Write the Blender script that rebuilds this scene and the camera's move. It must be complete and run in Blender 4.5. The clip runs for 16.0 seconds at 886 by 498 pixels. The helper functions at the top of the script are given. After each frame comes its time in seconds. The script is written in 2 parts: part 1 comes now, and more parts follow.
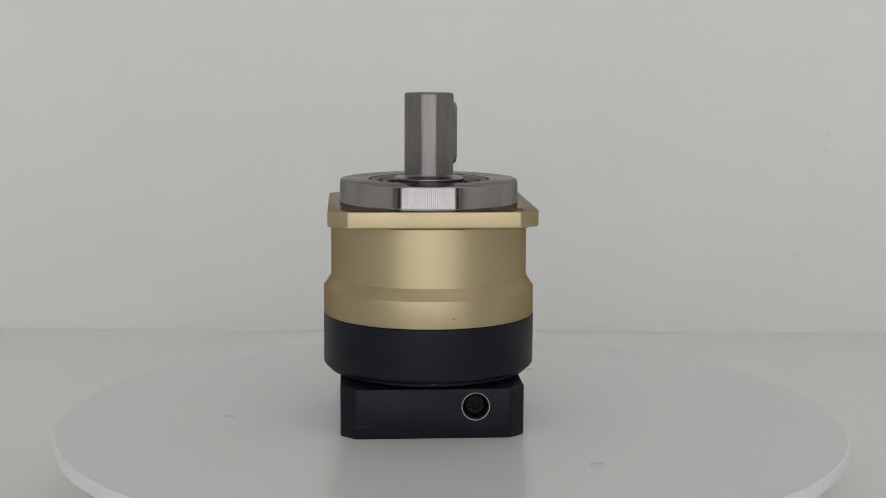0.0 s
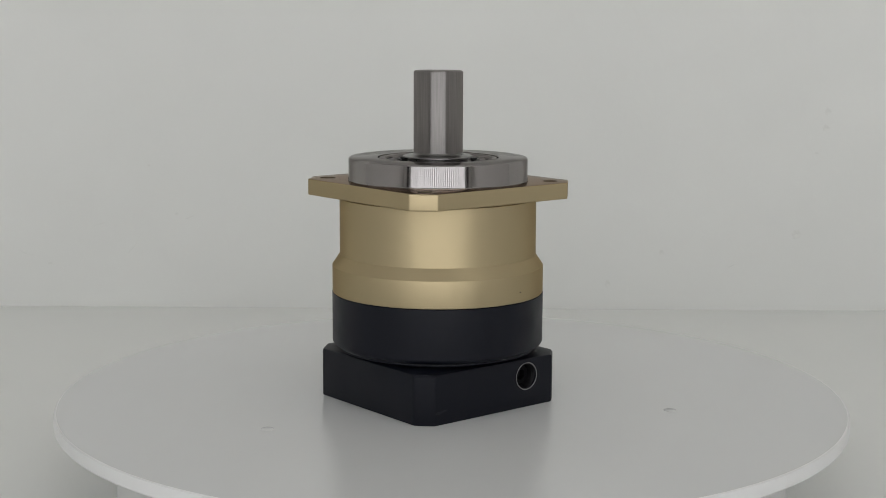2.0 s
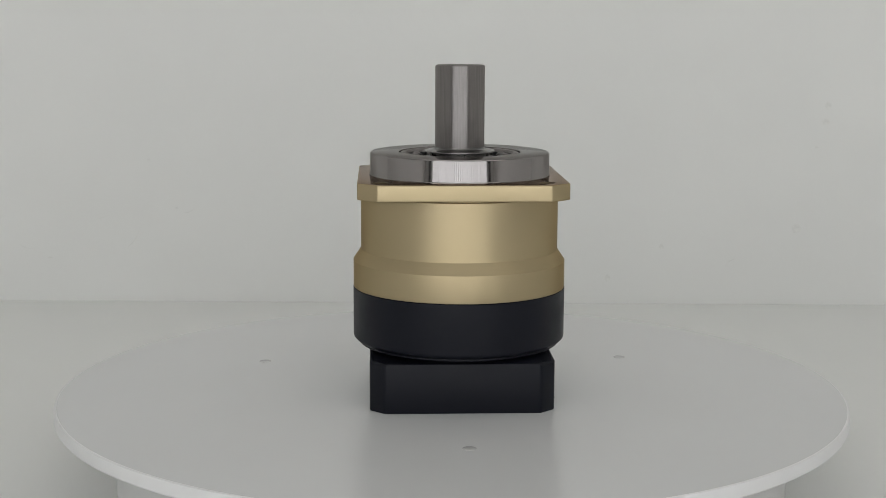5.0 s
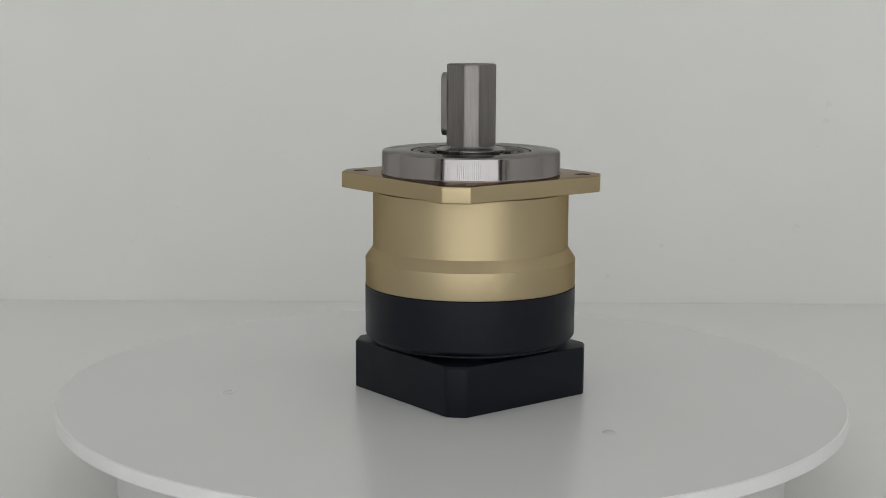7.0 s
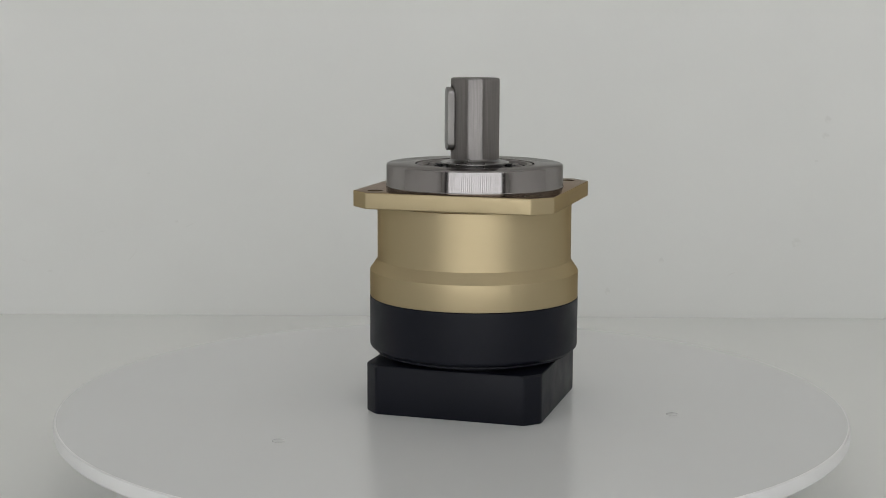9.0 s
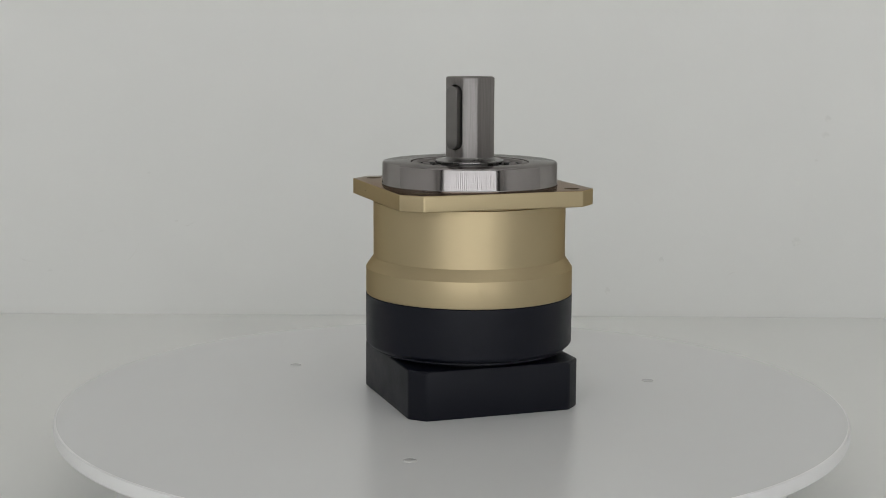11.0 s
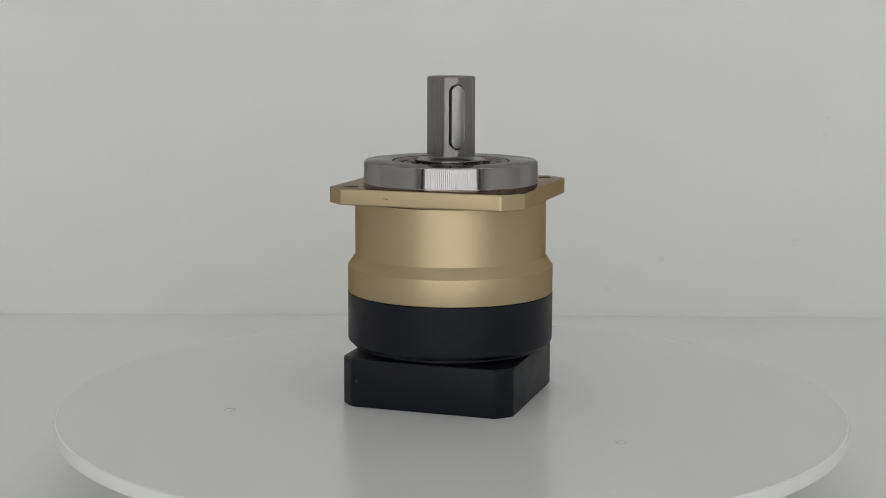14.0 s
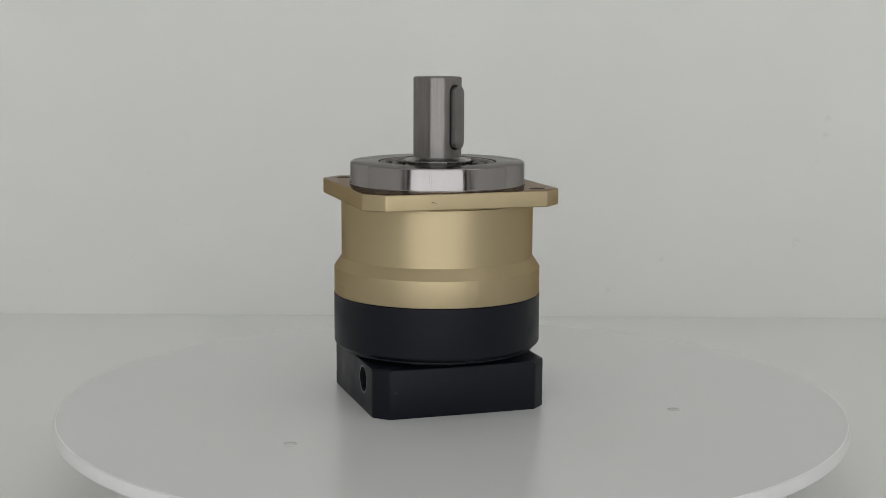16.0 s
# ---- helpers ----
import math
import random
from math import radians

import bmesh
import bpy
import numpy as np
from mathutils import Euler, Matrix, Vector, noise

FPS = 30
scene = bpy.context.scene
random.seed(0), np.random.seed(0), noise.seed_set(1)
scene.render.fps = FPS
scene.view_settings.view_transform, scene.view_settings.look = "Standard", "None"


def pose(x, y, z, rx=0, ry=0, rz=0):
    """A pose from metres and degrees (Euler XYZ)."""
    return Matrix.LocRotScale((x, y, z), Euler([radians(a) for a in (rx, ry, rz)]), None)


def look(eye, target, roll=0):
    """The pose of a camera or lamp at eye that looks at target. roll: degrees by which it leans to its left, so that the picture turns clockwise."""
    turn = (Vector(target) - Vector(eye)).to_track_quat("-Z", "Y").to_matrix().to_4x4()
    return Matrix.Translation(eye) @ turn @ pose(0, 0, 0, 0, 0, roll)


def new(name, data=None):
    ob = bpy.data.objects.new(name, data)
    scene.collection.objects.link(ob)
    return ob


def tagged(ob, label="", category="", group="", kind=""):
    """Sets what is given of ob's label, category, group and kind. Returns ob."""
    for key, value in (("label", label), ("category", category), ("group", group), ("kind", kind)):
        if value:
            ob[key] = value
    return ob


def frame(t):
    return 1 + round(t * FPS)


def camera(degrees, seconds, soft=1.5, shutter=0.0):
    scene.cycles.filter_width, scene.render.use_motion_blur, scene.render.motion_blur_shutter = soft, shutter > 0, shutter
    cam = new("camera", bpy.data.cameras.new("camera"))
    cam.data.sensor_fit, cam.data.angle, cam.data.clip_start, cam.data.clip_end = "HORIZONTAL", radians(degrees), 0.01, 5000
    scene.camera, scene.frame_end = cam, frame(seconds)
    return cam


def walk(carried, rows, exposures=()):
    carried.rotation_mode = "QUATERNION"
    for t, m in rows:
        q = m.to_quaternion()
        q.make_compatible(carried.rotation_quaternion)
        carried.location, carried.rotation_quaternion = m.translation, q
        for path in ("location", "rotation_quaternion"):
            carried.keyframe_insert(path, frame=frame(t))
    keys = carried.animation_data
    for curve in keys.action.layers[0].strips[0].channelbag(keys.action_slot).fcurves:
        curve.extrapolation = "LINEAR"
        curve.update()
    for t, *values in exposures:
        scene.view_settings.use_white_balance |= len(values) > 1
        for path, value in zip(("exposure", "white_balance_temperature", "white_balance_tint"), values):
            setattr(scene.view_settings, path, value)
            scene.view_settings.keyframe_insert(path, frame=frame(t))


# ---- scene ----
CAM_EYE = (0.0004, -0.66605, 0.17048)
CAM_YAW, CAM_ROLL, LENS = -0.332, 0.25, 33.48


def aim(tilt):
    """Camera pose for a downward tilt in degrees."""
    ya, ti = radians(CAM_YAW), radians(tilt)
    e = CAM_EYE
    return look(e, (e[0] + math.sin(ya) * math.cos(ti), e[1] + math.cos(ya) * math.cos(ti), e[2] - math.sin(ti)), CAM_ROLL)


cam = camera(LENS, 16.0, soft=0.75)
TILT = [(0, 7.988), (0.5, 7.978), (1, 7.982), (1.5, 7.989), (1.6, 8.055), (1.7, 8.34), (1.8, 8.605), (1.9, 8.80), (2, 8.866),
        (2.5, 8.916), (3, 8.908), (3.5, 8.92), (4, 8.902), (4.6, 8.93), (5.2, 9.22), (5.8, 9.51), (6.2, 9.48), (6.5, 9.342), (7, 9.118), (7.5, 8.907),
        (8, 8.751), (8.5, 8.639), (9, 8.561), (9.6, 8.54), (10.5, 8.57), (11.5, 8.593), (12, 8.589), (13, 8.586), (14, 8.594), (15, 8.584), (16, 8.575)]
walk(cam, [(t, aim(a)) for t, a in TILT])

# ---- light: daylight through a wide blind-hung window behind the camera, plus added overhead fill ----
TABLE_Z, FLOOR_Z, CEIL_Z, TABLE_FRONT = -0.045, -0.80, 1.95, -0.40
WALL_Y, WIN_Y, SIDE_X = 0.424, -1.85, 1.8
WIN_HALF, WIN_Z0, WIN_Z1, FRAME_W = 1.36, -0.50, 1.72, 0.16
world = bpy.data.worlds.new("world")
scene.world = world
world.use_nodes = True
sky = world.node_tree.nodes.new("ShaderNodeTexSky")
sky.sky_type, sky.sun_disc, sky.sun_elevation = "NISHITA", False, radians(35)
world.node_tree.links.new(sky.outputs[0], world.node_tree.nodes["Background"].inputs[0])
world.node_tree.nodes["Background"].inputs[1].default_value = 0.05
lamp = bpy.data.lights.new("window_daylight", "AREA")
lamp.shape, lamp.size, lamp.size_y = "RECTANGLE", 2 * WIN_HALF, WIN_Z1 - WIN_Z0
lamp.energy, lamp.color = 49, (0.995, 0.99, 0.985)
daylight = new("window_daylight", lamp)
daylight.matrix_world = look((0, WIN_Y - 0.10, (WIN_Z0 + WIN_Z1) / 2), (0, 0, (WIN_Z0 + WIN_Z1) / 2))
# unseen fill panels, added overhead to brighten table, platter and side walls
CEILING_FILLS = [(0.0, -0.35, 1.3), (-1.15, -0.75, 0.9), (1.15, -0.75, 1.8)]
for cx, cy, watts in CEILING_FILLS:
    fill_lamp = bpy.data.lights.new("ceiling_fill", "AREA")
    fill_lamp.shape, fill_lamp.size, fill_lamp.size_y, fill_lamp.energy, fill_lamp.color = "RECTANGLE", 1.18, 0.58, watts, (1.0, 0.985, 0.945)
    new("ceiling_fill", fill_lamp).matrix_world = pose(cx, cy, CEIL_Z - 0.035)
scene.view_settings.exposure = 0.0


# ---- materials ----
def material(name, color, rough, metal=0.0, vary=0.08, scale=60.0, bump=0.05, bump_scale=900.0, stretch=(1, 1, 1), rough_vary=0.06, spec=0.5, edge=None, turned=0.0):
    """Principled material: colour and gloss vary at a coarse scale, relief at a fine one."""
    m = bpy.data.materials.new(name)
    m.use_nodes = True
    nt = m.node_tree
    b = nt.nodes["Principled BSDF"]
    b.inputs["Metallic"].default_value = metal
    b.inputs["Specular IOR Level"].default_value = spec
    if edge:
        b.inputs["Specular Tint"].default_value = (*edge, 1)
    if turned:
        tangent = nt.nodes.new("ShaderNodeTangent")
        tangent.direction_type, tangent.axis = "RADIAL", "Z"
        b.inputs["Anisotropic"].default_value = turned
        b.inputs["Anisotropic Rotation"].default_value = 0.25
        nt.links.new(tangent.outputs[0], b.inputs["Tangent"])
    tc = nt.nodes.new("ShaderNodeTexCoord")
    mp = nt.nodes.new("ShaderNodeMapping")
    mp.inputs["Scale"].default_value = stretch
    nt.links.new(tc.outputs["Object"], mp.inputs[0])
    n1 = nt.nodes.new("ShaderNodeTexNoise")
    n1.inputs["Scale"].default_value, n1.inputs["Detail"].default_value = scale, 6
    nt.links.new(mp.outputs[0], n1.inputs["Vector"])
    ramp = nt.nodes.new("ShaderNodeMix")
    ramp.data_type = "RGBA"
    ramp.inputs[6].default_value = (*[c * (1 - vary) for c in color], 1)
    ramp.inputs[7].default_value = (*[min(1, c * (1 + vary)) for c in color], 1)
    nt.links.new(n1.outputs["Fac"], ramp.inputs[0])
    nt.links.new(ramp.outputs[2], b.inputs["Base Color"])
    rr = nt.nodes.new("ShaderNodeMapRange")
    rr.inputs["From Min"].default_value, rr.inputs["From Max"].default_value = 0.3, 0.7
    rr.inputs["To Min"].default_value, rr.inputs["To Max"].default_value = rough - rough_vary, rough + rough_vary
    nt.links.new(n1.outputs["Fac"], rr.inputs["Value"])
    nt.links.new(rr.outputs[0], b.inputs["Roughness"])
    if bump:
        n2 = nt.nodes.new("ShaderNodeTexNoise")
        n2.inputs["Scale"].default_value, n2.inputs["Detail"].default_value = bump_scale, 4
        nt.links.new(mp.outputs[0], n2.inputs["Vector"])
        bp = nt.nodes.new("ShaderNodeBump")
        bp.inputs["Strength"].default_value, bp.inputs["Distance"].default_value = bump, 0.0004
        nt.links.new(n2.outputs["Fac"], bp.inputs["Height"])
        nt.links.new(bp.outputs[0], b.inputs["Normal"])
    return m


STEEL = material("ground_steel", (0.30, 0.283, 0.277), 0.36, 1.0, 0.30, 1500, 0.0, 1500, (1, 1, 0.03), 0.05, edge=(0.5, 0.48, 0.47), turned=1.0)
STEEL_POLISHED = material("polished_steel", (0.345, 0.326, 0.32), 0.125, 1.0, 0.08, 60, 0.0, 1500, (1, 1, 1), 0.015, edge=(0.42, 0.41, 0.40), turned=1.0)
# dark collar and inner race; the recess's shade is also in this colour
STEEL_DARK_SHADE = material("bearing_steel_shade", (0.20, 0.195, 0.19), 0.30, 1.0, 0.15, 120)
KEY_STEEL = material("key_steel", (0.25, 0.24, 0.235), 0.33, 1.0, 0.12, 150, 0.05, 1200)
BLACK_OXIDE = material("black_oxide_steel", (0.006, 0.006, 0.007), 0.5, 0.0, 0.15, 200, spec=0.12)
# bolt-hole walls: gold darkened, the shade inside put into the colour
HOLE_SHADE = material("hole_shade", (0.17, 0.14, 0.10), 0.5, 1.0, 0.15, 200)
RUBBER = material("seal_rubber", (0.018, 0.018, 0.018), 0.5, 0.0, 0.2, 200)
# glossy faced flange top; the ring's reflection is put into its redder colour
GOLD_FACED_REFLECT = material("faced_gold_reflect", (0.42, 0.33, 0.235), 0.17, 1.0, 0.05, 70, 0.0, 2600, (1, 1, 1), 0.03, edge=(0.48, 0.40, 0.34))
GOLD = material("champagne_anodised", (0.51, 0.422, 0.264), 0.465, 1.0, 0.06, 70, 0.045, 2600, (1, 1, 1), 0.03, edge=(0.32, 0.25, 0.20))
BLACK = material("black_anodised", (0.0050, 0.0058, 0.0104), 0.48, 0.0, 0.12, 80, 0.12, 2400, spec=0.22)
RIM = material("machined_rim", (0.31, 0.31, 0.31), 0.42, 1.0, 0.2, 500)
CAP = material("glossy_screw_cap", (0.65, 0.65, 0.645), 0.08, 0.2, 0.03, 300, spec=0.8)
BARE = material("bare_aluminium", (0.62, 0.62, 0.62), 0.3, 1.0, 0.1, 300)
PLATTER = material("white_acrylic", (0.728, 0.734, 0.731), 0.24, 0.0, 0.02, 9, 0.0, 300, (1, 1, 1), 0.01, spec=0.45)
# whiter than the platter: front light on the rim is in this colour
PLATTER_EDGE_LIT = material("acrylic_edge_lit", (0.80, 0.80, 0.795), 0.5, 0.0, 0.04, 60, 0.1, 400)
PLASTIC = material("white_plastic", (0.72, 0.72, 0.71), 0.42, 0.0, 0.03, 15, 0.03, 500)
TABLE_WHITE = material("white_laminate", (0.75, 0.755, 0.74), 0.45, 0.0, 0.035, 5, 0.05, 250)
BACKDROP = material("white_backdrop_sheet", (0.765, 0.768, 0.743), 0.6, 0.0, 0.055, 8, 0.35, 110, spec=0.3)
WALL = material("white_wall_paint", (0.75, 0.752, 0.732), 0.75, 0.0, 0.02, 4.5, 0.12, 160)
# paler than the backdrop sheet: its colour makes up for light the table lacks
COVER_LIGHTENED = material("lightened_cover_sheet", (0.845, 0.85, 0.825), 0.5, 0.0, 0.03, 8, 0.2, 110, spec=0.35)
STAIN = material("wall_scuff", (0.735, 0.737, 0.708), 0.8, 0.0, 0.15, 300)
ROOM = material("room_paint", (0.80, 0.79, 0.78), 0.8, 0.0, 0.05, 3, 0.05, 90)
CEILING = material("ceiling_paint", (0.38, 0.375, 0.365), 0.8, 0.0, 0.04, 3, 0.05, 90)
FLOOR = material("grey_floor", (0.62, 0.61, 0.60), 0.5, 0.0, 0.12, 4, 0.05, 60)
FRAME = material("dark_window_frame", (0.03, 0.03, 0.032), 0.45, 0.0, 0.1, 40)
SLAT = material("blind_fabric", (0.70, 0.69, 0.67), 0.8, 0.0, 0.05, 30, 0.1, 600)
BRIGHT = material("bared_metal", (0.72, 0.71, 0.70), 0.35, 1.0, 0.2, 900)
SMUDGE = material("rubbed_patch", (0.011, 0.012, 0.016), 0.5, 0.0, 0.4, 900, spec=0.25)
LEG = material("grey_steel_leg", (0.30, 0.30, 0.31), 0.4, 0.8, 0.08, 40)


# ---- mesh helpers ----
def mesh_of(name, bm, mat, smooth=35):
    me = bpy.data.meshes.new(name)
    bmesh.ops.recalc_face_normals(bm, faces=bm.faces)
    for f in bm.faces:
        f.smooth = bool(smooth) and abs(f.normal.z) < 0.999
    bm.to_mesh(me)
    bm.free()
    if smooth:
        me.set_sharp_from_angle(angle=radians(smooth))
    me.materials.append(mat)
    return me


def part(name, bm, mat, parent, label="", m=None, smooth=35):
    ob = new(name, bm if isinstance(bm, bpy.types.Mesh) else mesh_of(name, bm, mat, smooth))
    ob.parent = parent
    if m is not None:
        ob.matrix_basis = m
    return tagged(ob, label)


def thing(name, label, category, m=None, kind="", group=""):
    ob = new(name)
    ob.empty_display_size = 0.02
    if m is not None:
        ob.matrix_basis = m
    return tagged(ob, label, category, group, kind)


def lathe(profile, segs=128, closed=True):
    """Turned body from (radius, height) pairs in metres, outer side walked from bottom to top."""
    bm = bmesh.new()
    rings = []
    for r, z in profile:
        if r < 1e-7:
            rings.append([bm.verts.new((0, 0, z))])
        else:
            rings.append([bm.verts.new((r * math.cos(2 * math.pi * k / segs), r * math.sin(2 * math.pi * k / segs), z)) for k in range(segs)])
    pairs = list(zip(rings, rings[1:])) + ([(rings[-1], rings[0])] if closed and len(rings[0]) > 1 and len(rings[-1]) > 1 else [])
    for a, b in pairs:
        for k in range(segs):
            q = (k + 1) % segs
            if len(a) == 1 and len(b) == 1:
                continue
            if len(a) == 1:
                bm.faces.new((a[0], b[q], b[k]))
            elif len(b) == 1:
                bm.faces.new((a[k], a[q], b[0]))
            else:
                bm.faces.new((a[k], a[q], b[q], b[k]))
    return bm


def lathe_arc(radius, height, thick, a0, a1, n=14):
    """Thin worn sliver round part of a turned edge, thickest in its middle."""
    bm = bmesh.new()
    rings = []
    for k in range(n + 1):
        a, w = radians(a0 + (a1 - a0) * k / n), thick * (0.15 + math.sin(math.pi * k / n) * (0.6 + 0.4 * math.sin(k * 2.3)))
        rings.append([bm.verts.new(((radius + dr * w) * math.cos(a), (radius + dr * w) * math.sin(a), height + dz * w)) for dr, dz in ((-1, -0.6), (0.5, -0.9), (0.9, 1.2), (-0.6, 0.5))])
    for a, b in zip(rings, rings[1:]):
        for k in range(4):
            bm.faces.new((a[k], a[(k + 1) % 4], b[(k + 1) % 4], b[k]))
    bm.faces.new(rings[0]), bm.faces.new(rings[-1][::-1])
    return bm


def prism(points, z0, z1, bevel=0.0, segs=2):
    bm = bmesh.new()
    lo = [bm.verts.new((x, y, z0)) for x, y in points]
    hi = [bm.verts.new((x, y, z1)) for x, y in points]
    bm.faces.new(lo[::-1]), bm.faces.new(hi)
    for k in range(len(points)):
        q = (k + 1) % len(points)
        bm.faces.new((lo[k], lo[q], hi[q], hi[k]))
    if bevel:
        bmesh.ops.bevel(bm, geom=bm.edges[:], offset=bevel, segments=segs, profile=0.6, affect="EDGES", clamp_overlap=True)
    return bm


def box(x0, x1, y0, y1, z0, z1, bevel=0.0, segs=2):
    return prism([(x0, y0), (x1, y0), (x1, y1), (x0, y1)], z0, z1, bevel, segs)


def chamfered_square(half, cut):
    return [(half, -(half - cut)), (half, half - cut), (half - cut, half), (-(half - cut), half),
            (-half, half - cut), (-half, -(half - cut)), (-(half - cut), -half), (half - cut, -half)]


def cut(bm, cutters, name, mat, smooth=35):
    """The mesh of bm less each cutter (bmesh, pose)."""
    body = new(name, mesh_of(name, bm, mat, 0))
    helpers = []
    for c, m in cutters:
        h = new("cutter", mesh_of("cutter", c, mat, 0))
        h.matrix_basis = m
        helpers.append(h)
        mod = body.modifiers.new("cut", "BOOLEAN")
        mod.operation, mod.solver, mod.object = "DIFFERENCE", "EXACT", h
    bpy.context.view_layer.update()
    me = bpy.data.meshes.new_from_object(body.evaluated_get(bpy.context.evaluated_depsgraph_get()))
    for o in (body, *helpers):
        bpy.data.objects.remove(o)
    me.materials.clear()
    me.materials.append(mat)
    for p in me.polygons:
        p.use_smooth = abs(p.normal.z) < 0.999
    me.set_sharp_from_angle(angle=radians(smooth))
    return me


def stadium(width, length, n=12):
    """Outline with two round ends, long side along y."""
    r, h = width / 2, length / 2 - width / 2
    top = [(r * math.cos(math.pi * k / n), h + r * math.sin(math.pi * k / n)) for k in range(n + 1)]
    return top + [(-x, -y) for x, y in top]


def solid(name, bm, mat, label, category, kind="structure", m=None):
    ob = new(name, mesh_of(name, bm, mat))
    if m is not None:
        ob.matrix_basis = m
    return tagged(ob, label, category, "", kind)


# ---- the room ----
def build_room():
    T = 0.12
    solid("floor", box(-SIDE_X - T, SIDE_X + T, WIN_Y - T, WALL_Y + T, FLOOR_Z - 0.1, FLOOR_Z), FLOOR, "plain grey floor of the room", "floor")
    solid("ceiling", box(-SIDE_X - T, SIDE_X + T, WIN_Y - T, WALL_Y + T, CEIL_Z, CEIL_Z + 0.1), CEILING, "plain pale grey painted ceiling", "ceiling")
    solid("wall_back", box(-SIDE_X - T, SIDE_X + T, WALL_Y + 0.003, WALL_Y + T, FLOOR_Z, CEIL_Z), WALL, "plain white painted wall", "wall")
    for k, x in enumerate((-SIDE_X - T, SIDE_X)):
        solid(("wall_west", "wall_east")[k], box(x, x + T, WIN_Y - T, WALL_Y + 0.003, FLOOR_Z, CEIL_Z), ROOM, "plain painted side wall of the room", "wall")
    front = thing("wall_front", "painted wall round a wide window", "wall", kind="structure")
    for x0, x1, z0, z1 in ((-SIDE_X, -WIN_HALF - FRAME_W, FLOOR_Z, CEIL_Z), (WIN_HALF + FRAME_W, SIDE_X, FLOOR_Z, CEIL_Z),
                           (-WIN_HALF - FRAME_W, WIN_HALF + FRAME_W, WIN_Z1 + 0.08, CEIL_Z), (-WIN_HALF - FRAME_W, WIN_HALF + FRAME_W, FLOOR_Z, WIN_Z0 - 0.03)):
        part("wall_panel", box(x0, x1, WIN_Y - T, WIN_Y, z0, z1), ROOM, front)
    win = thing("window_1", "wide dark-framed window behind a vertical blind", "window", kind="structure")
    for x in (-WIN_HALF - FRAME_W, WIN_HALF):
        part("window_frame", box(x, x + FRAME_W, WIN_Y - 0.08, WIN_Y + 0.05, WIN_Z0 - 0.03, WIN_Z1, 0.004), FRAME, win)
    part("window_frame", box(-WIN_HALF - FRAME_W, WIN_HALF + FRAME_W, WIN_Y - 0.08, WIN_Y + 0.05, WIN_Z1, WIN_Z1 + 0.08, 0.004), FRAME, win)
    part("window_sill", box(-WIN_HALF, WIN_HALF, WIN_Y - 0.08, WIN_Y + 0.05, WIN_Z0 - 0.03, WIN_Z0, 0.004), FRAME, win)
    # bodies for the added fill panels
    for cx, cy, watts in CEILING_FILLS:
        light = thing("fill_panel", "unseen flush fill-light panel with a white frame, added on the ceiling", "ceiling light", pose(cx, cy, CEIL_Z), group="ceiling lights")
        part("housing", box(-0.60, 0.60, -0.30, 0.30, -0.03, 0, 0.002), PLASTIC, light)
        for y0, y1, x0, x1 in ((-0.31, -0.295, -0.61, 0.61), (0.295, 0.31, -0.61, 0.61), (-0.295, 0.295, -0.61, -0.595), (-0.295, 0.295, 0.595, 0.61)):
            part("frame", box(x0, x1, y0, y1, -0.045, -0.0005, 0.001), PLASTIC, light)
    # vertical blind
    blind = thing("vertical_blind", "pale fabric vertical blind hanging at the window", "blind")
    part("headrail", box(-WIN_HALF, WIN_HALF, WIN_Y + 0.06, WIN_Y + 0.10, WIN_Z1 - 0.03, WIN_Z1 + 0.02, 0.003), BARE, blind)
    count = 32
    slat = mesh_of("slat", box(-0.019, 0.019, -0.0015, 0.0015, WIN_Z0 + 0.04, WIN_Z1 - 0.03), SLAT)
    rng = random.Random(4)
    for k in range(count):
        x = -WIN_HALF + (k + 0.5) * 2 * WIN_HALF / count
        part("slat", slat, SLAT, blind, m=pose(x, WIN_Y + 0.08, 0, 0, 0, rng.uniform(-16, 16)))
    # white sheet on the wall with faint scuffs, and a lightened cover on the table that meets it
    thick, top = 0.0012, 1.3
    solid("table_cover", box(-1.19, 1.19, TABLE_FRONT + 0.005, WALL_Y - 0.0005, TABLE_Z - thick, TABLE_Z), COVER_LIGHTENED, "smooth white sheet covering the table, lightened to make up for missing light", "table cover")
    back = solid("backdrop", box(-1.19, 1.19, WALL_Y, WALL_Y + thick, TABLE_Z - thick, top), BACKDROP, "white backdrop sheet on the wall behind the table", "backdrop")
    for x, z, long, turn in ((-0.262, 0.018, 0.016, 28), (-0.238, 0.002, 0.020, 55), (-0.318, -0.004, 0.014, -20), (-0.195, 0.024, 0.010, 12), (0.21, -0.012, 0.012, 40)):
        pts = [(long * u, 0.0011 * math.sin(u * 5 + turn) + w) for u, w in ((-0.5, 0), (-0.2, -0.0003), (0.1, -0.0004), (0.5, 0), (0.1, 0.0003), (-0.2, 0.0004))]
        part("scuff", prism(pts, 0, 0.0002), STAIN, back, m=pose(x, WALL_Y - 0.0001, z, 90, 0, 0) @ pose(0, 0, 0, 0, 0, turn), smooth=0)
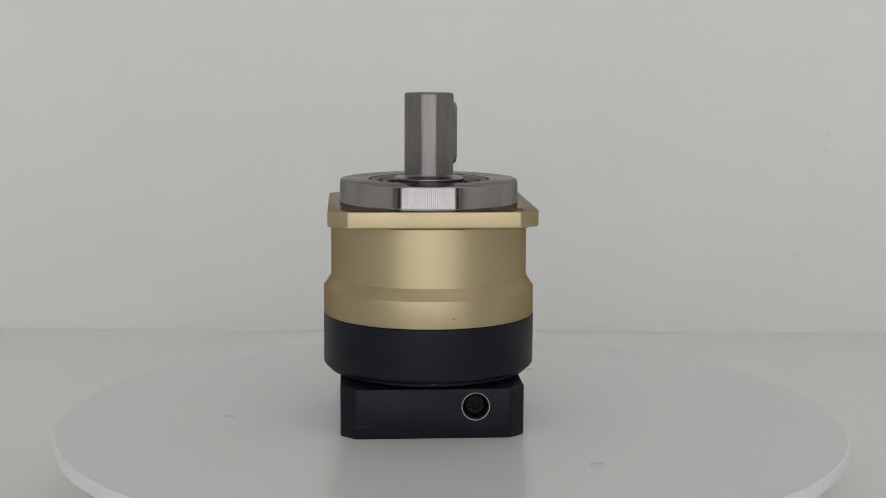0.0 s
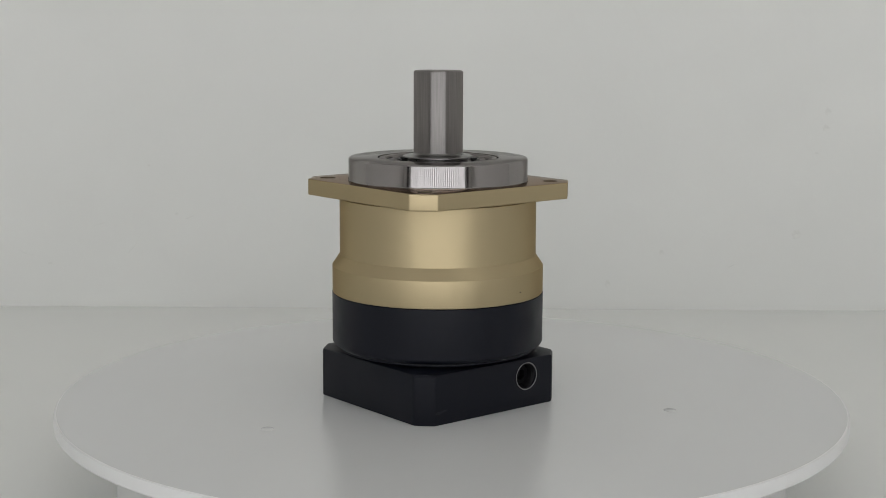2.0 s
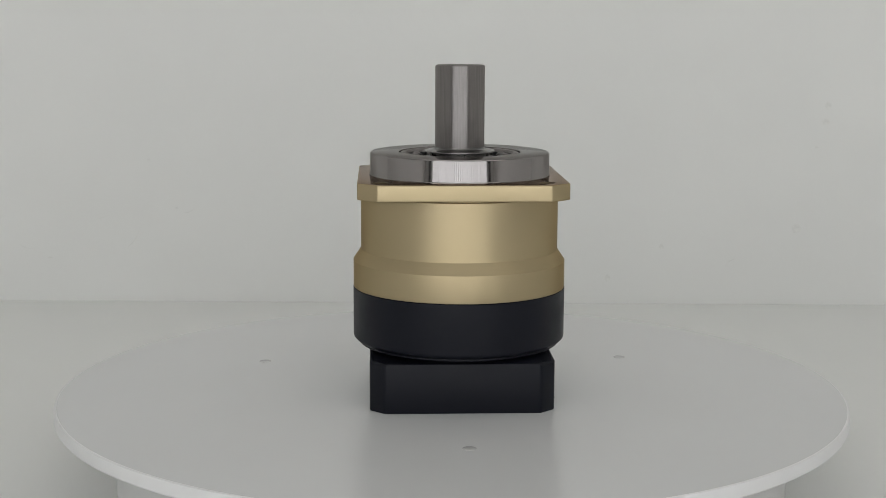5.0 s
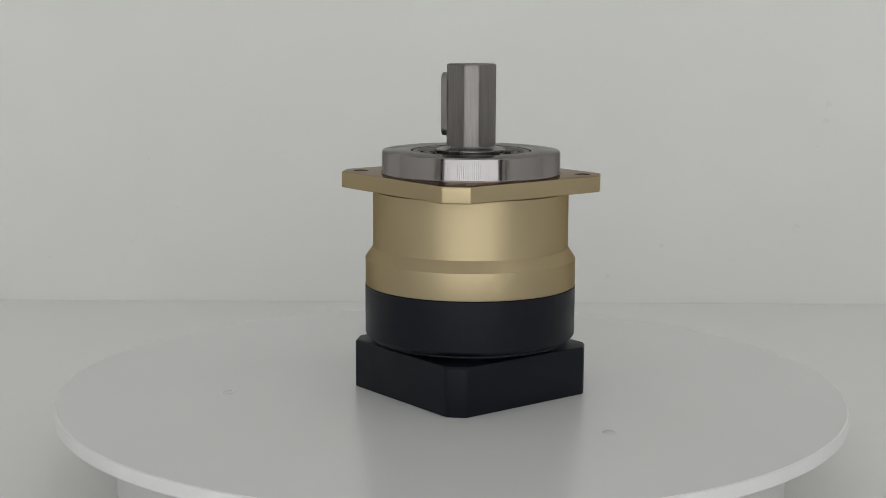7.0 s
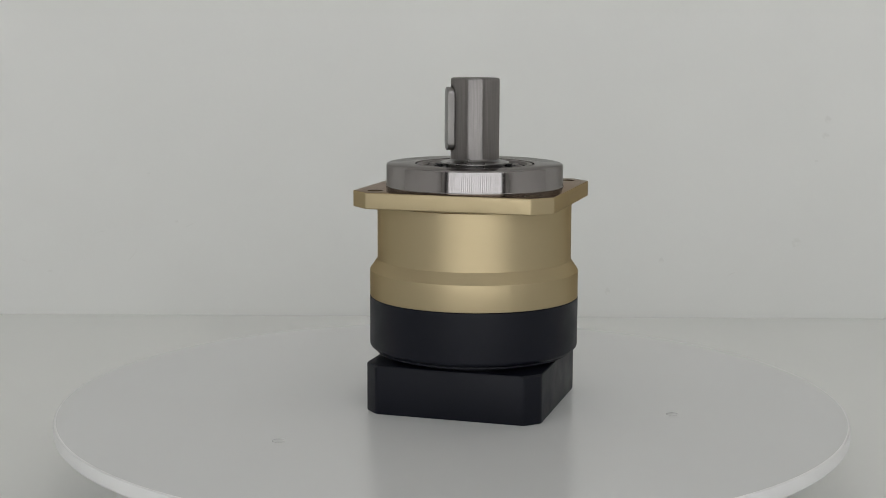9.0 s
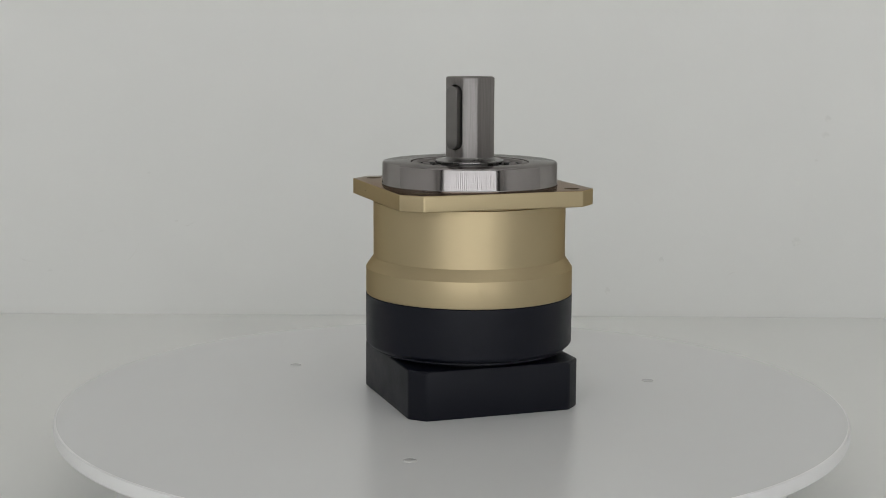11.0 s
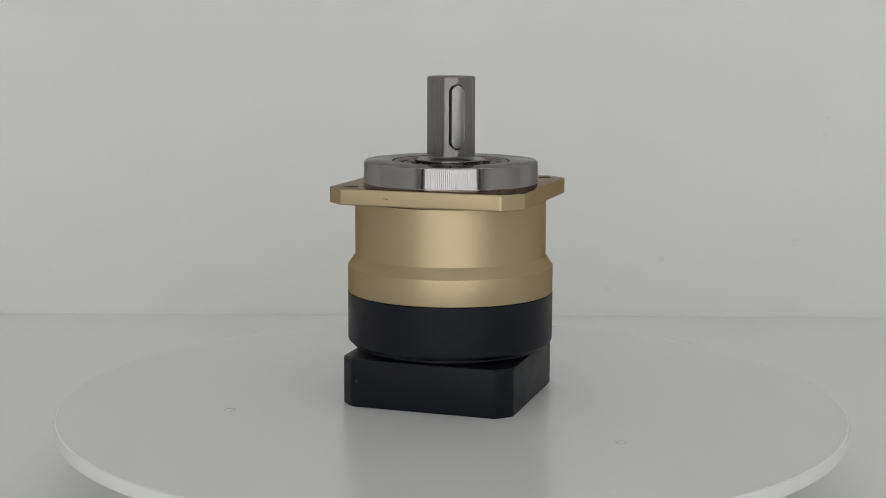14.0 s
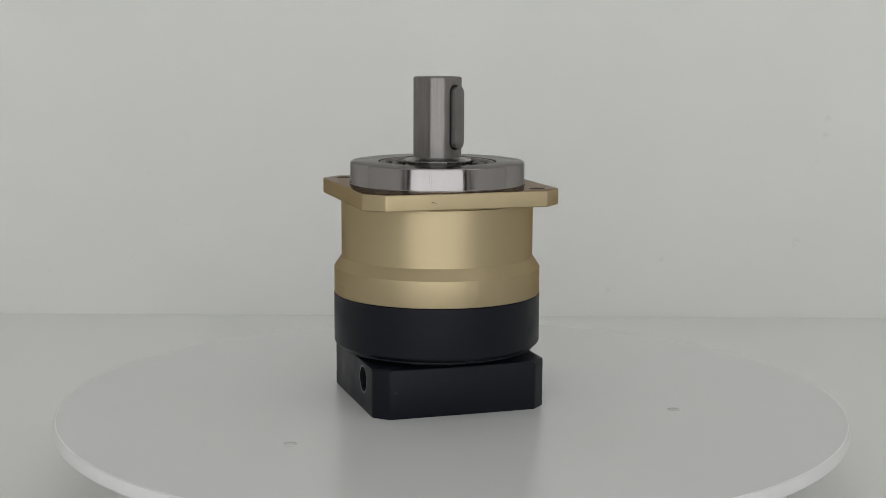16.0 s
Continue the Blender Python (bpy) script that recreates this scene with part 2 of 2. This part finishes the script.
    for x, z, w, h in ((0.2773, 0.1044, 0.0028, 0.0030), (0.2762, 0.0924, 0.0032, 0.0028), (0.2702, 0.0735, 0.0016, 0.0012), (0.2574, 0.0133, 0.0042, 0.0046),
                       (0.1574, -0.0013, 0.0026, 0.0024), (0.1177, -0.0252, 0.0022, 0.0030), (-0.225, 0.062, 0.0012, 0.0012), (-0.205, 0.026, 0.0014, 0.0012), (-0.301, -0.012, 0.002, 0.0012)):
        pts = [(w * rng.uniform(0.6, 1.1) * math.cos(a), h * rng.uniform(0.6, 1.1) * math.sin(a)) for a in [2 * math.pi * i / 11 for i in range(11)]]
        part("scuff", prism(pts, 0, 0.0002), STAIN, back, m=pose(x, WALL_Y - 0.0001, z, 90, 0, 0), smooth=0)


def build_table():
    table = thing("table", "white laminate table standing against the wall", "table", pose(0, 0, FLOOR_Z))
    z = TABLE_Z - 0.0013 - FLOOR_Z
    part("tabletop", box(-1.20, 1.20, TABLE_FRONT, WALL_Y - 0.002, z - 0.028, z, 0.002), TABLE_WHITE, table)
    for x in (-1.14, 1.10):
        for y in (TABLE_FRONT + 0.05, 0.36):
            part("leg", box(x, x + 0.04, y, y + 0.04, 0, z - 0.028, 0.002), LEG, table)
            

# ---- the turntable ----
SPIN, DISC_R = 17.735, 0.1791


def build_turntable():
    tt = thing("turntable", "white motorised display turntable on the table", "turntable", pose(0.0007, 0.0005, TABLE_Z))
    h = -TABLE_Z
    part("base", lathe([(0, 0), (0.150, 0), (0.153, 0.003), (0.153, h - 0.0085), (0.151, h - 0.0065), (0, h - 0.0065)], closed=False), PLASTIC, tt, "round white plastic base")
    platter_body = lathe([(0, h - 0.0060), (DISC_R - 0.0012, h - 0.0060), (DISC_R - 0.0012, h), (0, h)], 256, closed=False)
    platter = part("platter", platter_body, PLATTER, tt, "glossy white round platter with three small screw caps")
    part("platter_edge", lathe([(DISC_R - 0.0012, h - 0.0060), (DISC_R - 0.0006, h - 0.0060), (DISC_R, h - 0.0053), (DISC_R, h - 0.0009), (DISC_R - 0.0003, h - 0.0002), (DISC_R - 0.0008, h), (DISC_R - 0.0012, h)], 256), PLATTER_EDGE_LIT, platter, "platter edge, front light put into its whiter colour")
    for a in (65.7, 185.4, 305.7):
        part("screw_cap", lathe([(0, -0.0001), (0.0029, -0.0001), (0.0028, 0.0001), (0.0025, 0.00024), (0.0020, 0.00036), (0.0011, 0.00045), (0, 0.00048)], 40, closed=False), CAP, platter, "",
             pose(0.1022 * math.cos(radians(a)), 0.1022 * math.sin(radians(a)), h))
    return platter


# ---- the gearbox ----
def build_gearbox():
    gb = thing("planetary_gearbox", "gold and black planetary gearbox with steel shaft, upright on a turntable", "gearbox")
    mm = 0.001
    # square motor adapter at the foot
    port_x, port_z = 18.4 * mm, 14.1 * mm
    foot = prism(chamfered_square(40.2 * mm, 6.4 * mm), 0, 22.0 * mm)
    upright = [e for e in foot.edges if abs(e.verts[0].co.z - e.verts[1].co.z) > 0.01]
    bmesh.ops.bevel(foot, geom=upright, offset=1.0 * mm, segments=4, profile=0.5, affect="EDGES")
    level = [e for e in foot.edges if abs(e.verts[0].co.z - e.verts[1].co.z) < 1e-6]
    bmesh.ops.bevel(foot, geom=level, offset=0.5 * mm, segments=2, profile=0.5, affect="EDGES")
    side_on = pose(port_x, -40.2 * mm, port_z, 90, 0, 0)
    foot_me = cut(foot, [(lathe([(0, -12 * mm), (5.6 * mm, -12 * mm), (5.6 * mm, 2 * mm), (0, 2 * mm)], 64, closed=False), side_on),
                         (lathe([(0, 12 * mm), (30 * mm, 12 * mm), (30 * mm, 30 * mm), (0, 30 * mm)], 96, closed=False), pose(0, 0, 7 * mm)),
                         (lathe([(52.7 * mm, 20.7 * mm), (51.1 * mm, 22.6 * mm), (60 * mm, 22.6 * mm), (60 * mm, 20.7 * mm)], 160), Matrix())], "motor_adapter", BLACK)
    adapter = part("motor_adapter", foot_me, BLACK, gb, "square black anodised motor adapter with chamfered corners")
    part("port_rim", lathe([(5.72 * mm, -0.3 * mm), (6.15 * mm, -0.05 * mm), (6.2 * mm, 0.08 * mm), (5.85 * mm, 0.06 * mm), (5.65 * mm, -0.2 * mm)], 64), RIM, adapter, "bright machined rim of the clamp access port", side_on)
    part("port_lip", lathe([(5.0 * mm, -1.2 * mm), (5.25 * mm, -0.9 * mm), (5.3 * mm, -1.4 * mm)], 48), BLACK_OXIDE, adapter, "", side_on)
    part("port_thread", lathe([(5.6 * mm, -8 * mm), (5.6 * mm, -0.8 * mm), (5.1 * mm, -1.1 * mm), (5.45 * mm, -1.6 * mm), (5.1 * mm, -2.1 * mm), (5.45 * mm, -2.6 * mm), (5.1 * mm, -3.1 * mm), (5.1 * mm, -8 * mm)], 48), BLACK_OXIDE, adapter, "", side_on)
    hexa = [(2.6 * mm * math.cos(radians(60 * k + 30)), 2.6 * mm * math.sin(radians(60 * k + 30))) for k in range(6)]
    screw = cut(lathe([(0, -8 * mm), (4.4 * mm, -8 * mm), (4.4 * mm, -3.6 * mm), (4.0 * mm, -3.2 * mm), (0, -3.2 * mm)], 48, closed=False), [(prism(hexa, -6.0 * mm, 0), Matrix())], "clamp_screw", BLACK_OXIDE)
    part("clamp_screw", screw, BLACK_OXIDE, adapter, "dark socket-head clamp screw", side_on @ pose(0, 0, -0.8 * mm))
    # recessed joint and black gear ring
    part("spigot", lathe([(0, 19.5 * mm), (36.5 * mm, 19.5 * mm), (36.5 * mm, 25.2 * mm), (0, 25.2 * mm)], closed=False), BLACK, gb)
    R = 47.6 * mm
    foot_line = [(44.9 * mm, 24.3 * mm), (45.1 * mm, 24.5 * mm), (45.1 * mm, 25.2 * mm), (45.8 * mm, 25.3 * mm), (R - 0.4 * mm, 26.6 * mm), (R - 0.1 * mm, 27.1 * mm), (R, 27.6 * mm)]
    part("ring_gear_housing", lathe([(0, 24.3 * mm), *foot_line, (R, 49.1 * mm), (R - 0.25 * mm, 49.35 * mm), (R - 0.5 * mm, 49.4 * mm), (0, 49.4 * mm)], 192, closed=False), BLACK, gb, "black anodised round ring gear housing")
    # gold housing
    G = 47.5 * mm
    gold = [(0, 49.4 * mm), (G - 0.4 * mm, 49.4 * mm), (G - 0.1 * mm, 49.6 * mm), (G, 49.9 * mm), (G, 61.45 * mm), (44.1 * mm, 66.45 * mm), (44.1 * mm, 91.7 * mm), (43.8 * mm, 91.95 * mm), (43.2 * mm, 92.0 * mm), (43.2 * mm, 92.6 * mm), (0, 92.6 * mm)]
    part("output_housing", lathe(gold, 192, closed=False), GOLD, gb, "champagne-gold anodised waisted output housing", smooth=25)
    plate = prism(chamfered_square(45.25 * mm, 8.5 * mm), 92.4 * mm, 99.6 * mm, 0.7 * mm, 3)
    holes = [(lathe([(0, 88 * mm), (3.3 * mm, 88 * mm), (3.3 * mm, 99.35 * mm), (3.55 * mm, 99.6 * mm), (3.6 * mm, 103 * mm), (0, 103 * mm)], 40, closed=False), pose(sx * 35.4 * mm, sy * 35.4 * mm, 0)) for sx in (-1, 1) for sy in (-1, 1)]
    flange_me = cut(plate, holes, "mounting_flange", GOLD)
    flange_me.materials.append(GOLD_FACED_REFLECT)
    flange_me.materials.append(HOLE_SHADE)
    for p in flange_me.polygons:
        if p.normal.z > 0.95:
            p.material_index = 1
        elif math.hypot(abs(p.center.x) - 35.4 * mm, abs(p.center.y) - 35.4 * mm) < 3.7 * mm:
            p.material_index = 2
    part("mounting_flange", flange_me, GOLD, gb, "square champagne-gold mounting flange with four bolt holes")
    # steel pilot ring
    part("pilot_ring", lathe([(27.0 * mm, 99.6 * mm), (40.35 * mm, 99.6 * mm), (40.35 * mm, 99.85 * mm), (40.2 * mm, 100.0 * mm), (40.05 * mm, 100.3 * mm), (40.05 * mm, 109.0 * mm), (39.75 * mm, 109.5 * mm), (39.4 * mm, 109.7 * mm),
                              (27.2 * mm, 109.7 * mm), (27.0 * mm, 109.5 * mm)], 256), STEEL_POLISHED, gb, "ground steel pilot ring")
    bearing = part("bearing_outer_race", lathe([(23.4 * mm, 102 * mm), (26.45 * mm, 102 * mm), (26.45 * mm, 109.2 * mm), (26.2 * mm, 109.45 * mm), (24.0 * mm, 109.45 * mm), (23.4 * mm, 108.6 * mm)], 128), STEEL, gb, "ground outer race of the bearing")
    part("bearing_seat", lathe([(11 * mm, 104 * mm), (26.9 * mm, 104 * mm), (26.9 * mm, 104.8 * mm), (11 * mm, 104.8 * mm)], 96), RUBBER, gb)
    part("bearing_inner_race", lathe([(13.5 * mm, 104 * mm), (16.6 * mm, 104 * mm), (16.6 * mm, 107.0 * mm), (16.2 * mm, 107.4 * mm), (13.5 * mm, 107.4 * mm)], 128), STEEL_DARK_SHADE, gb)
    ball = bmesh.new()
    bmesh.ops.create_uvsphere(ball, u_segments=16, v_segments=10, radius=2.6 * mm)
    ball_me = mesh_of("bearing_ball", ball, STEEL)
    bar_me = mesh_of("cage_bar", box(17.0 * mm, 23.2 * mm, -0.9 * mm, 0.9 * mm, 107.0 * mm, 108.6 * mm, 0.2 * mm), RUBBER)
    for k in range(15):
        a = 2 * math.pi * k / 15
        part("bearing_ball", ball_me, STEEL, bearing, m=pose(20.1 * mm * math.cos(a), 20.1 * mm * math.sin(a), 106.6 * mm))
        part("cage_bar", bar_me, RUBBER, bearing, m=pose(0, 0, 0, 0, 0, 360 * (k + 0.5) / 15))
    # output shaft with keyway and key
    turned = lathe([(0, 100 * mm), (11 * mm, 100 * mm), (11 * mm, 112.5 * mm),
                    (11 * mm, 147.4 * mm), (10.8 * mm, 147.8 * mm), (10.3 * mm, 148.1 * mm), (2.0 * mm, 148.1 * mm), (1.2 * mm, 146.8 * mm), (0, 146.4 * mm)], 160, closed=False)
    key_z, key_turn = 130.0 * mm, 31.6
    on_shaft = pose(0, 0, 0, 0, 0, key_turn) @ pose(0, 0, key_z) @ pose(0, 0, 0, 90, 0, 90)
    shaft_me = cut(turned, [(prism(stadium(7.2 * mm, 29.7 * mm), 7.5 * mm, 16 * mm), on_shaft)], "output_shaft", STEEL)
    part("shaft_collar", lathe([(11.02 * mm, 104 * mm), (13.2 * mm, 104 * mm), (13.2 * mm, 109.3 * mm), (15.3 * mm, 109.6 * mm), (15.6 * mm, 109.9 * mm), (15.5 * mm, 110.3 * mm), (14.6 * mm, 110.6 * mm), (12.2 * mm, 110.9 * mm), (11.4 * mm, 111.3 * mm), (11.02 * mm, 111.9 * mm)], 128), STEEL_DARK_SHADE, gb, "dark steel collar round the shaft, recess shade in its colour")
    shaft = part("output_shaft", shaft_me, STEEL, gb, "ground steel output shaft with a keyway")
    part("shaft_key", prism(stadium(6.0 * mm, 28.4 * mm), 7.5 * mm, 13.4 * mm, 0.6 * mm), KEY_STEEL, shaft, "round-ended steel key set in the shaft", on_shaft)
    # wear: a dent on the flange edge, a nick under the ring gear housing, a speck on the gold
    flange = [c for c in gb.children if c.name.startswith("mounting_flange")][0]
    ring_gear = [c for c in gb.children if c.name.startswith("ring_gear_housing")][0]
    housing = [c for c in gb.children if c.name.startswith("output_housing")][0]
    dent = [(-1.3 * mm, 0.25 * mm), (-0.4 * mm, -0.1 * mm), (1.2 * mm, -0.3 * mm), (0.6 * mm, 0.05 * mm), (-0.5 * mm, 0.25 * mm)]
    part("dent", prism(dent, 0, 0.06 * mm), RUBBER, flange, "small dark dent", pose(45.24 * mm, -15.5 * mm, 95.9 * mm, 90, 0, 90), smooth=0)
    part("nick", lathe_arc(45.75 * mm, 25.45 * mm, 0.30 * mm, -94, -87), RIM, ring_gear, "bright worn nick")
    part("speck", prism([(-0.9 * mm, 0), (0, -0.2 * mm), (0.9 * mm, 0.1 * mm), (0, 0.2 * mm)], 0, 0.05 * mm), RUBBER, housing, "", pose(0, 0, 0, 0, 0, 9.8) @ pose(0, -47.5 * mm, 54 * mm, 90, 0, 0), smooth=0)
    smear = [(-3.2 * mm, -0.5 * mm), (-1.0 * mm, -0.8 * mm), (3.0 * mm, 0.2 * mm), (3.4 * mm, 0.7 * mm), (0.4 * mm, 0.6 * mm), (-2.4 * mm, 0.3 * mm)]
    part("smudge", prism(smear, 0, 0.03 * mm), SMUDGE, adapter, "faint rubbed patch", pose(-30.5 * mm, -40.2 * mm, 5.6 * mm, 90, 0, 0), smooth=0)
    part("speck", prism([(-0.3 * mm, -0.2 * mm), (0.3 * mm, -0.1 * mm), (0.1 * mm, 0.3 * mm)], 0, 0.05 * mm), BRIGHT, adapter, "", pose(40.2 * mm, -31.5 * mm, 12.0 * mm, 90, 0, 90), smooth=0)
    part("scratch", prism([(-0.2 * mm, -1.0 * mm), (0.0, -0.9 * mm), (0.6 * mm, 1.0 * mm), (0.4 * mm, 0.9 * mm)], 0, 0.02 * mm), RIM, shaft, "", pose(0, 0, 0, 0, 0, 79.1) @ pose(0, -10.99 * mm, 136.8 * mm, 90, 0, 0), smooth=0)
    return gb


build_room()
build_table()
platter = build_turntable()
gearbox = build_gearbox()


def motions():
    times = [0.5 * k for k in range(33)]
    walk(platter, [(t, pose(0, 0, 0, 0, 0, SPIN * t)) for t in times])
    rows = []
    for t in times:
        a = radians(-157.9 + SPIN * t)
        rows.append((t, pose(0.01076 * math.cos(a), 0.01076 * math.sin(a), 0.0, 0, 0, 4.15 + SPIN * t)))
    walk(gearbox, rows)


motions()
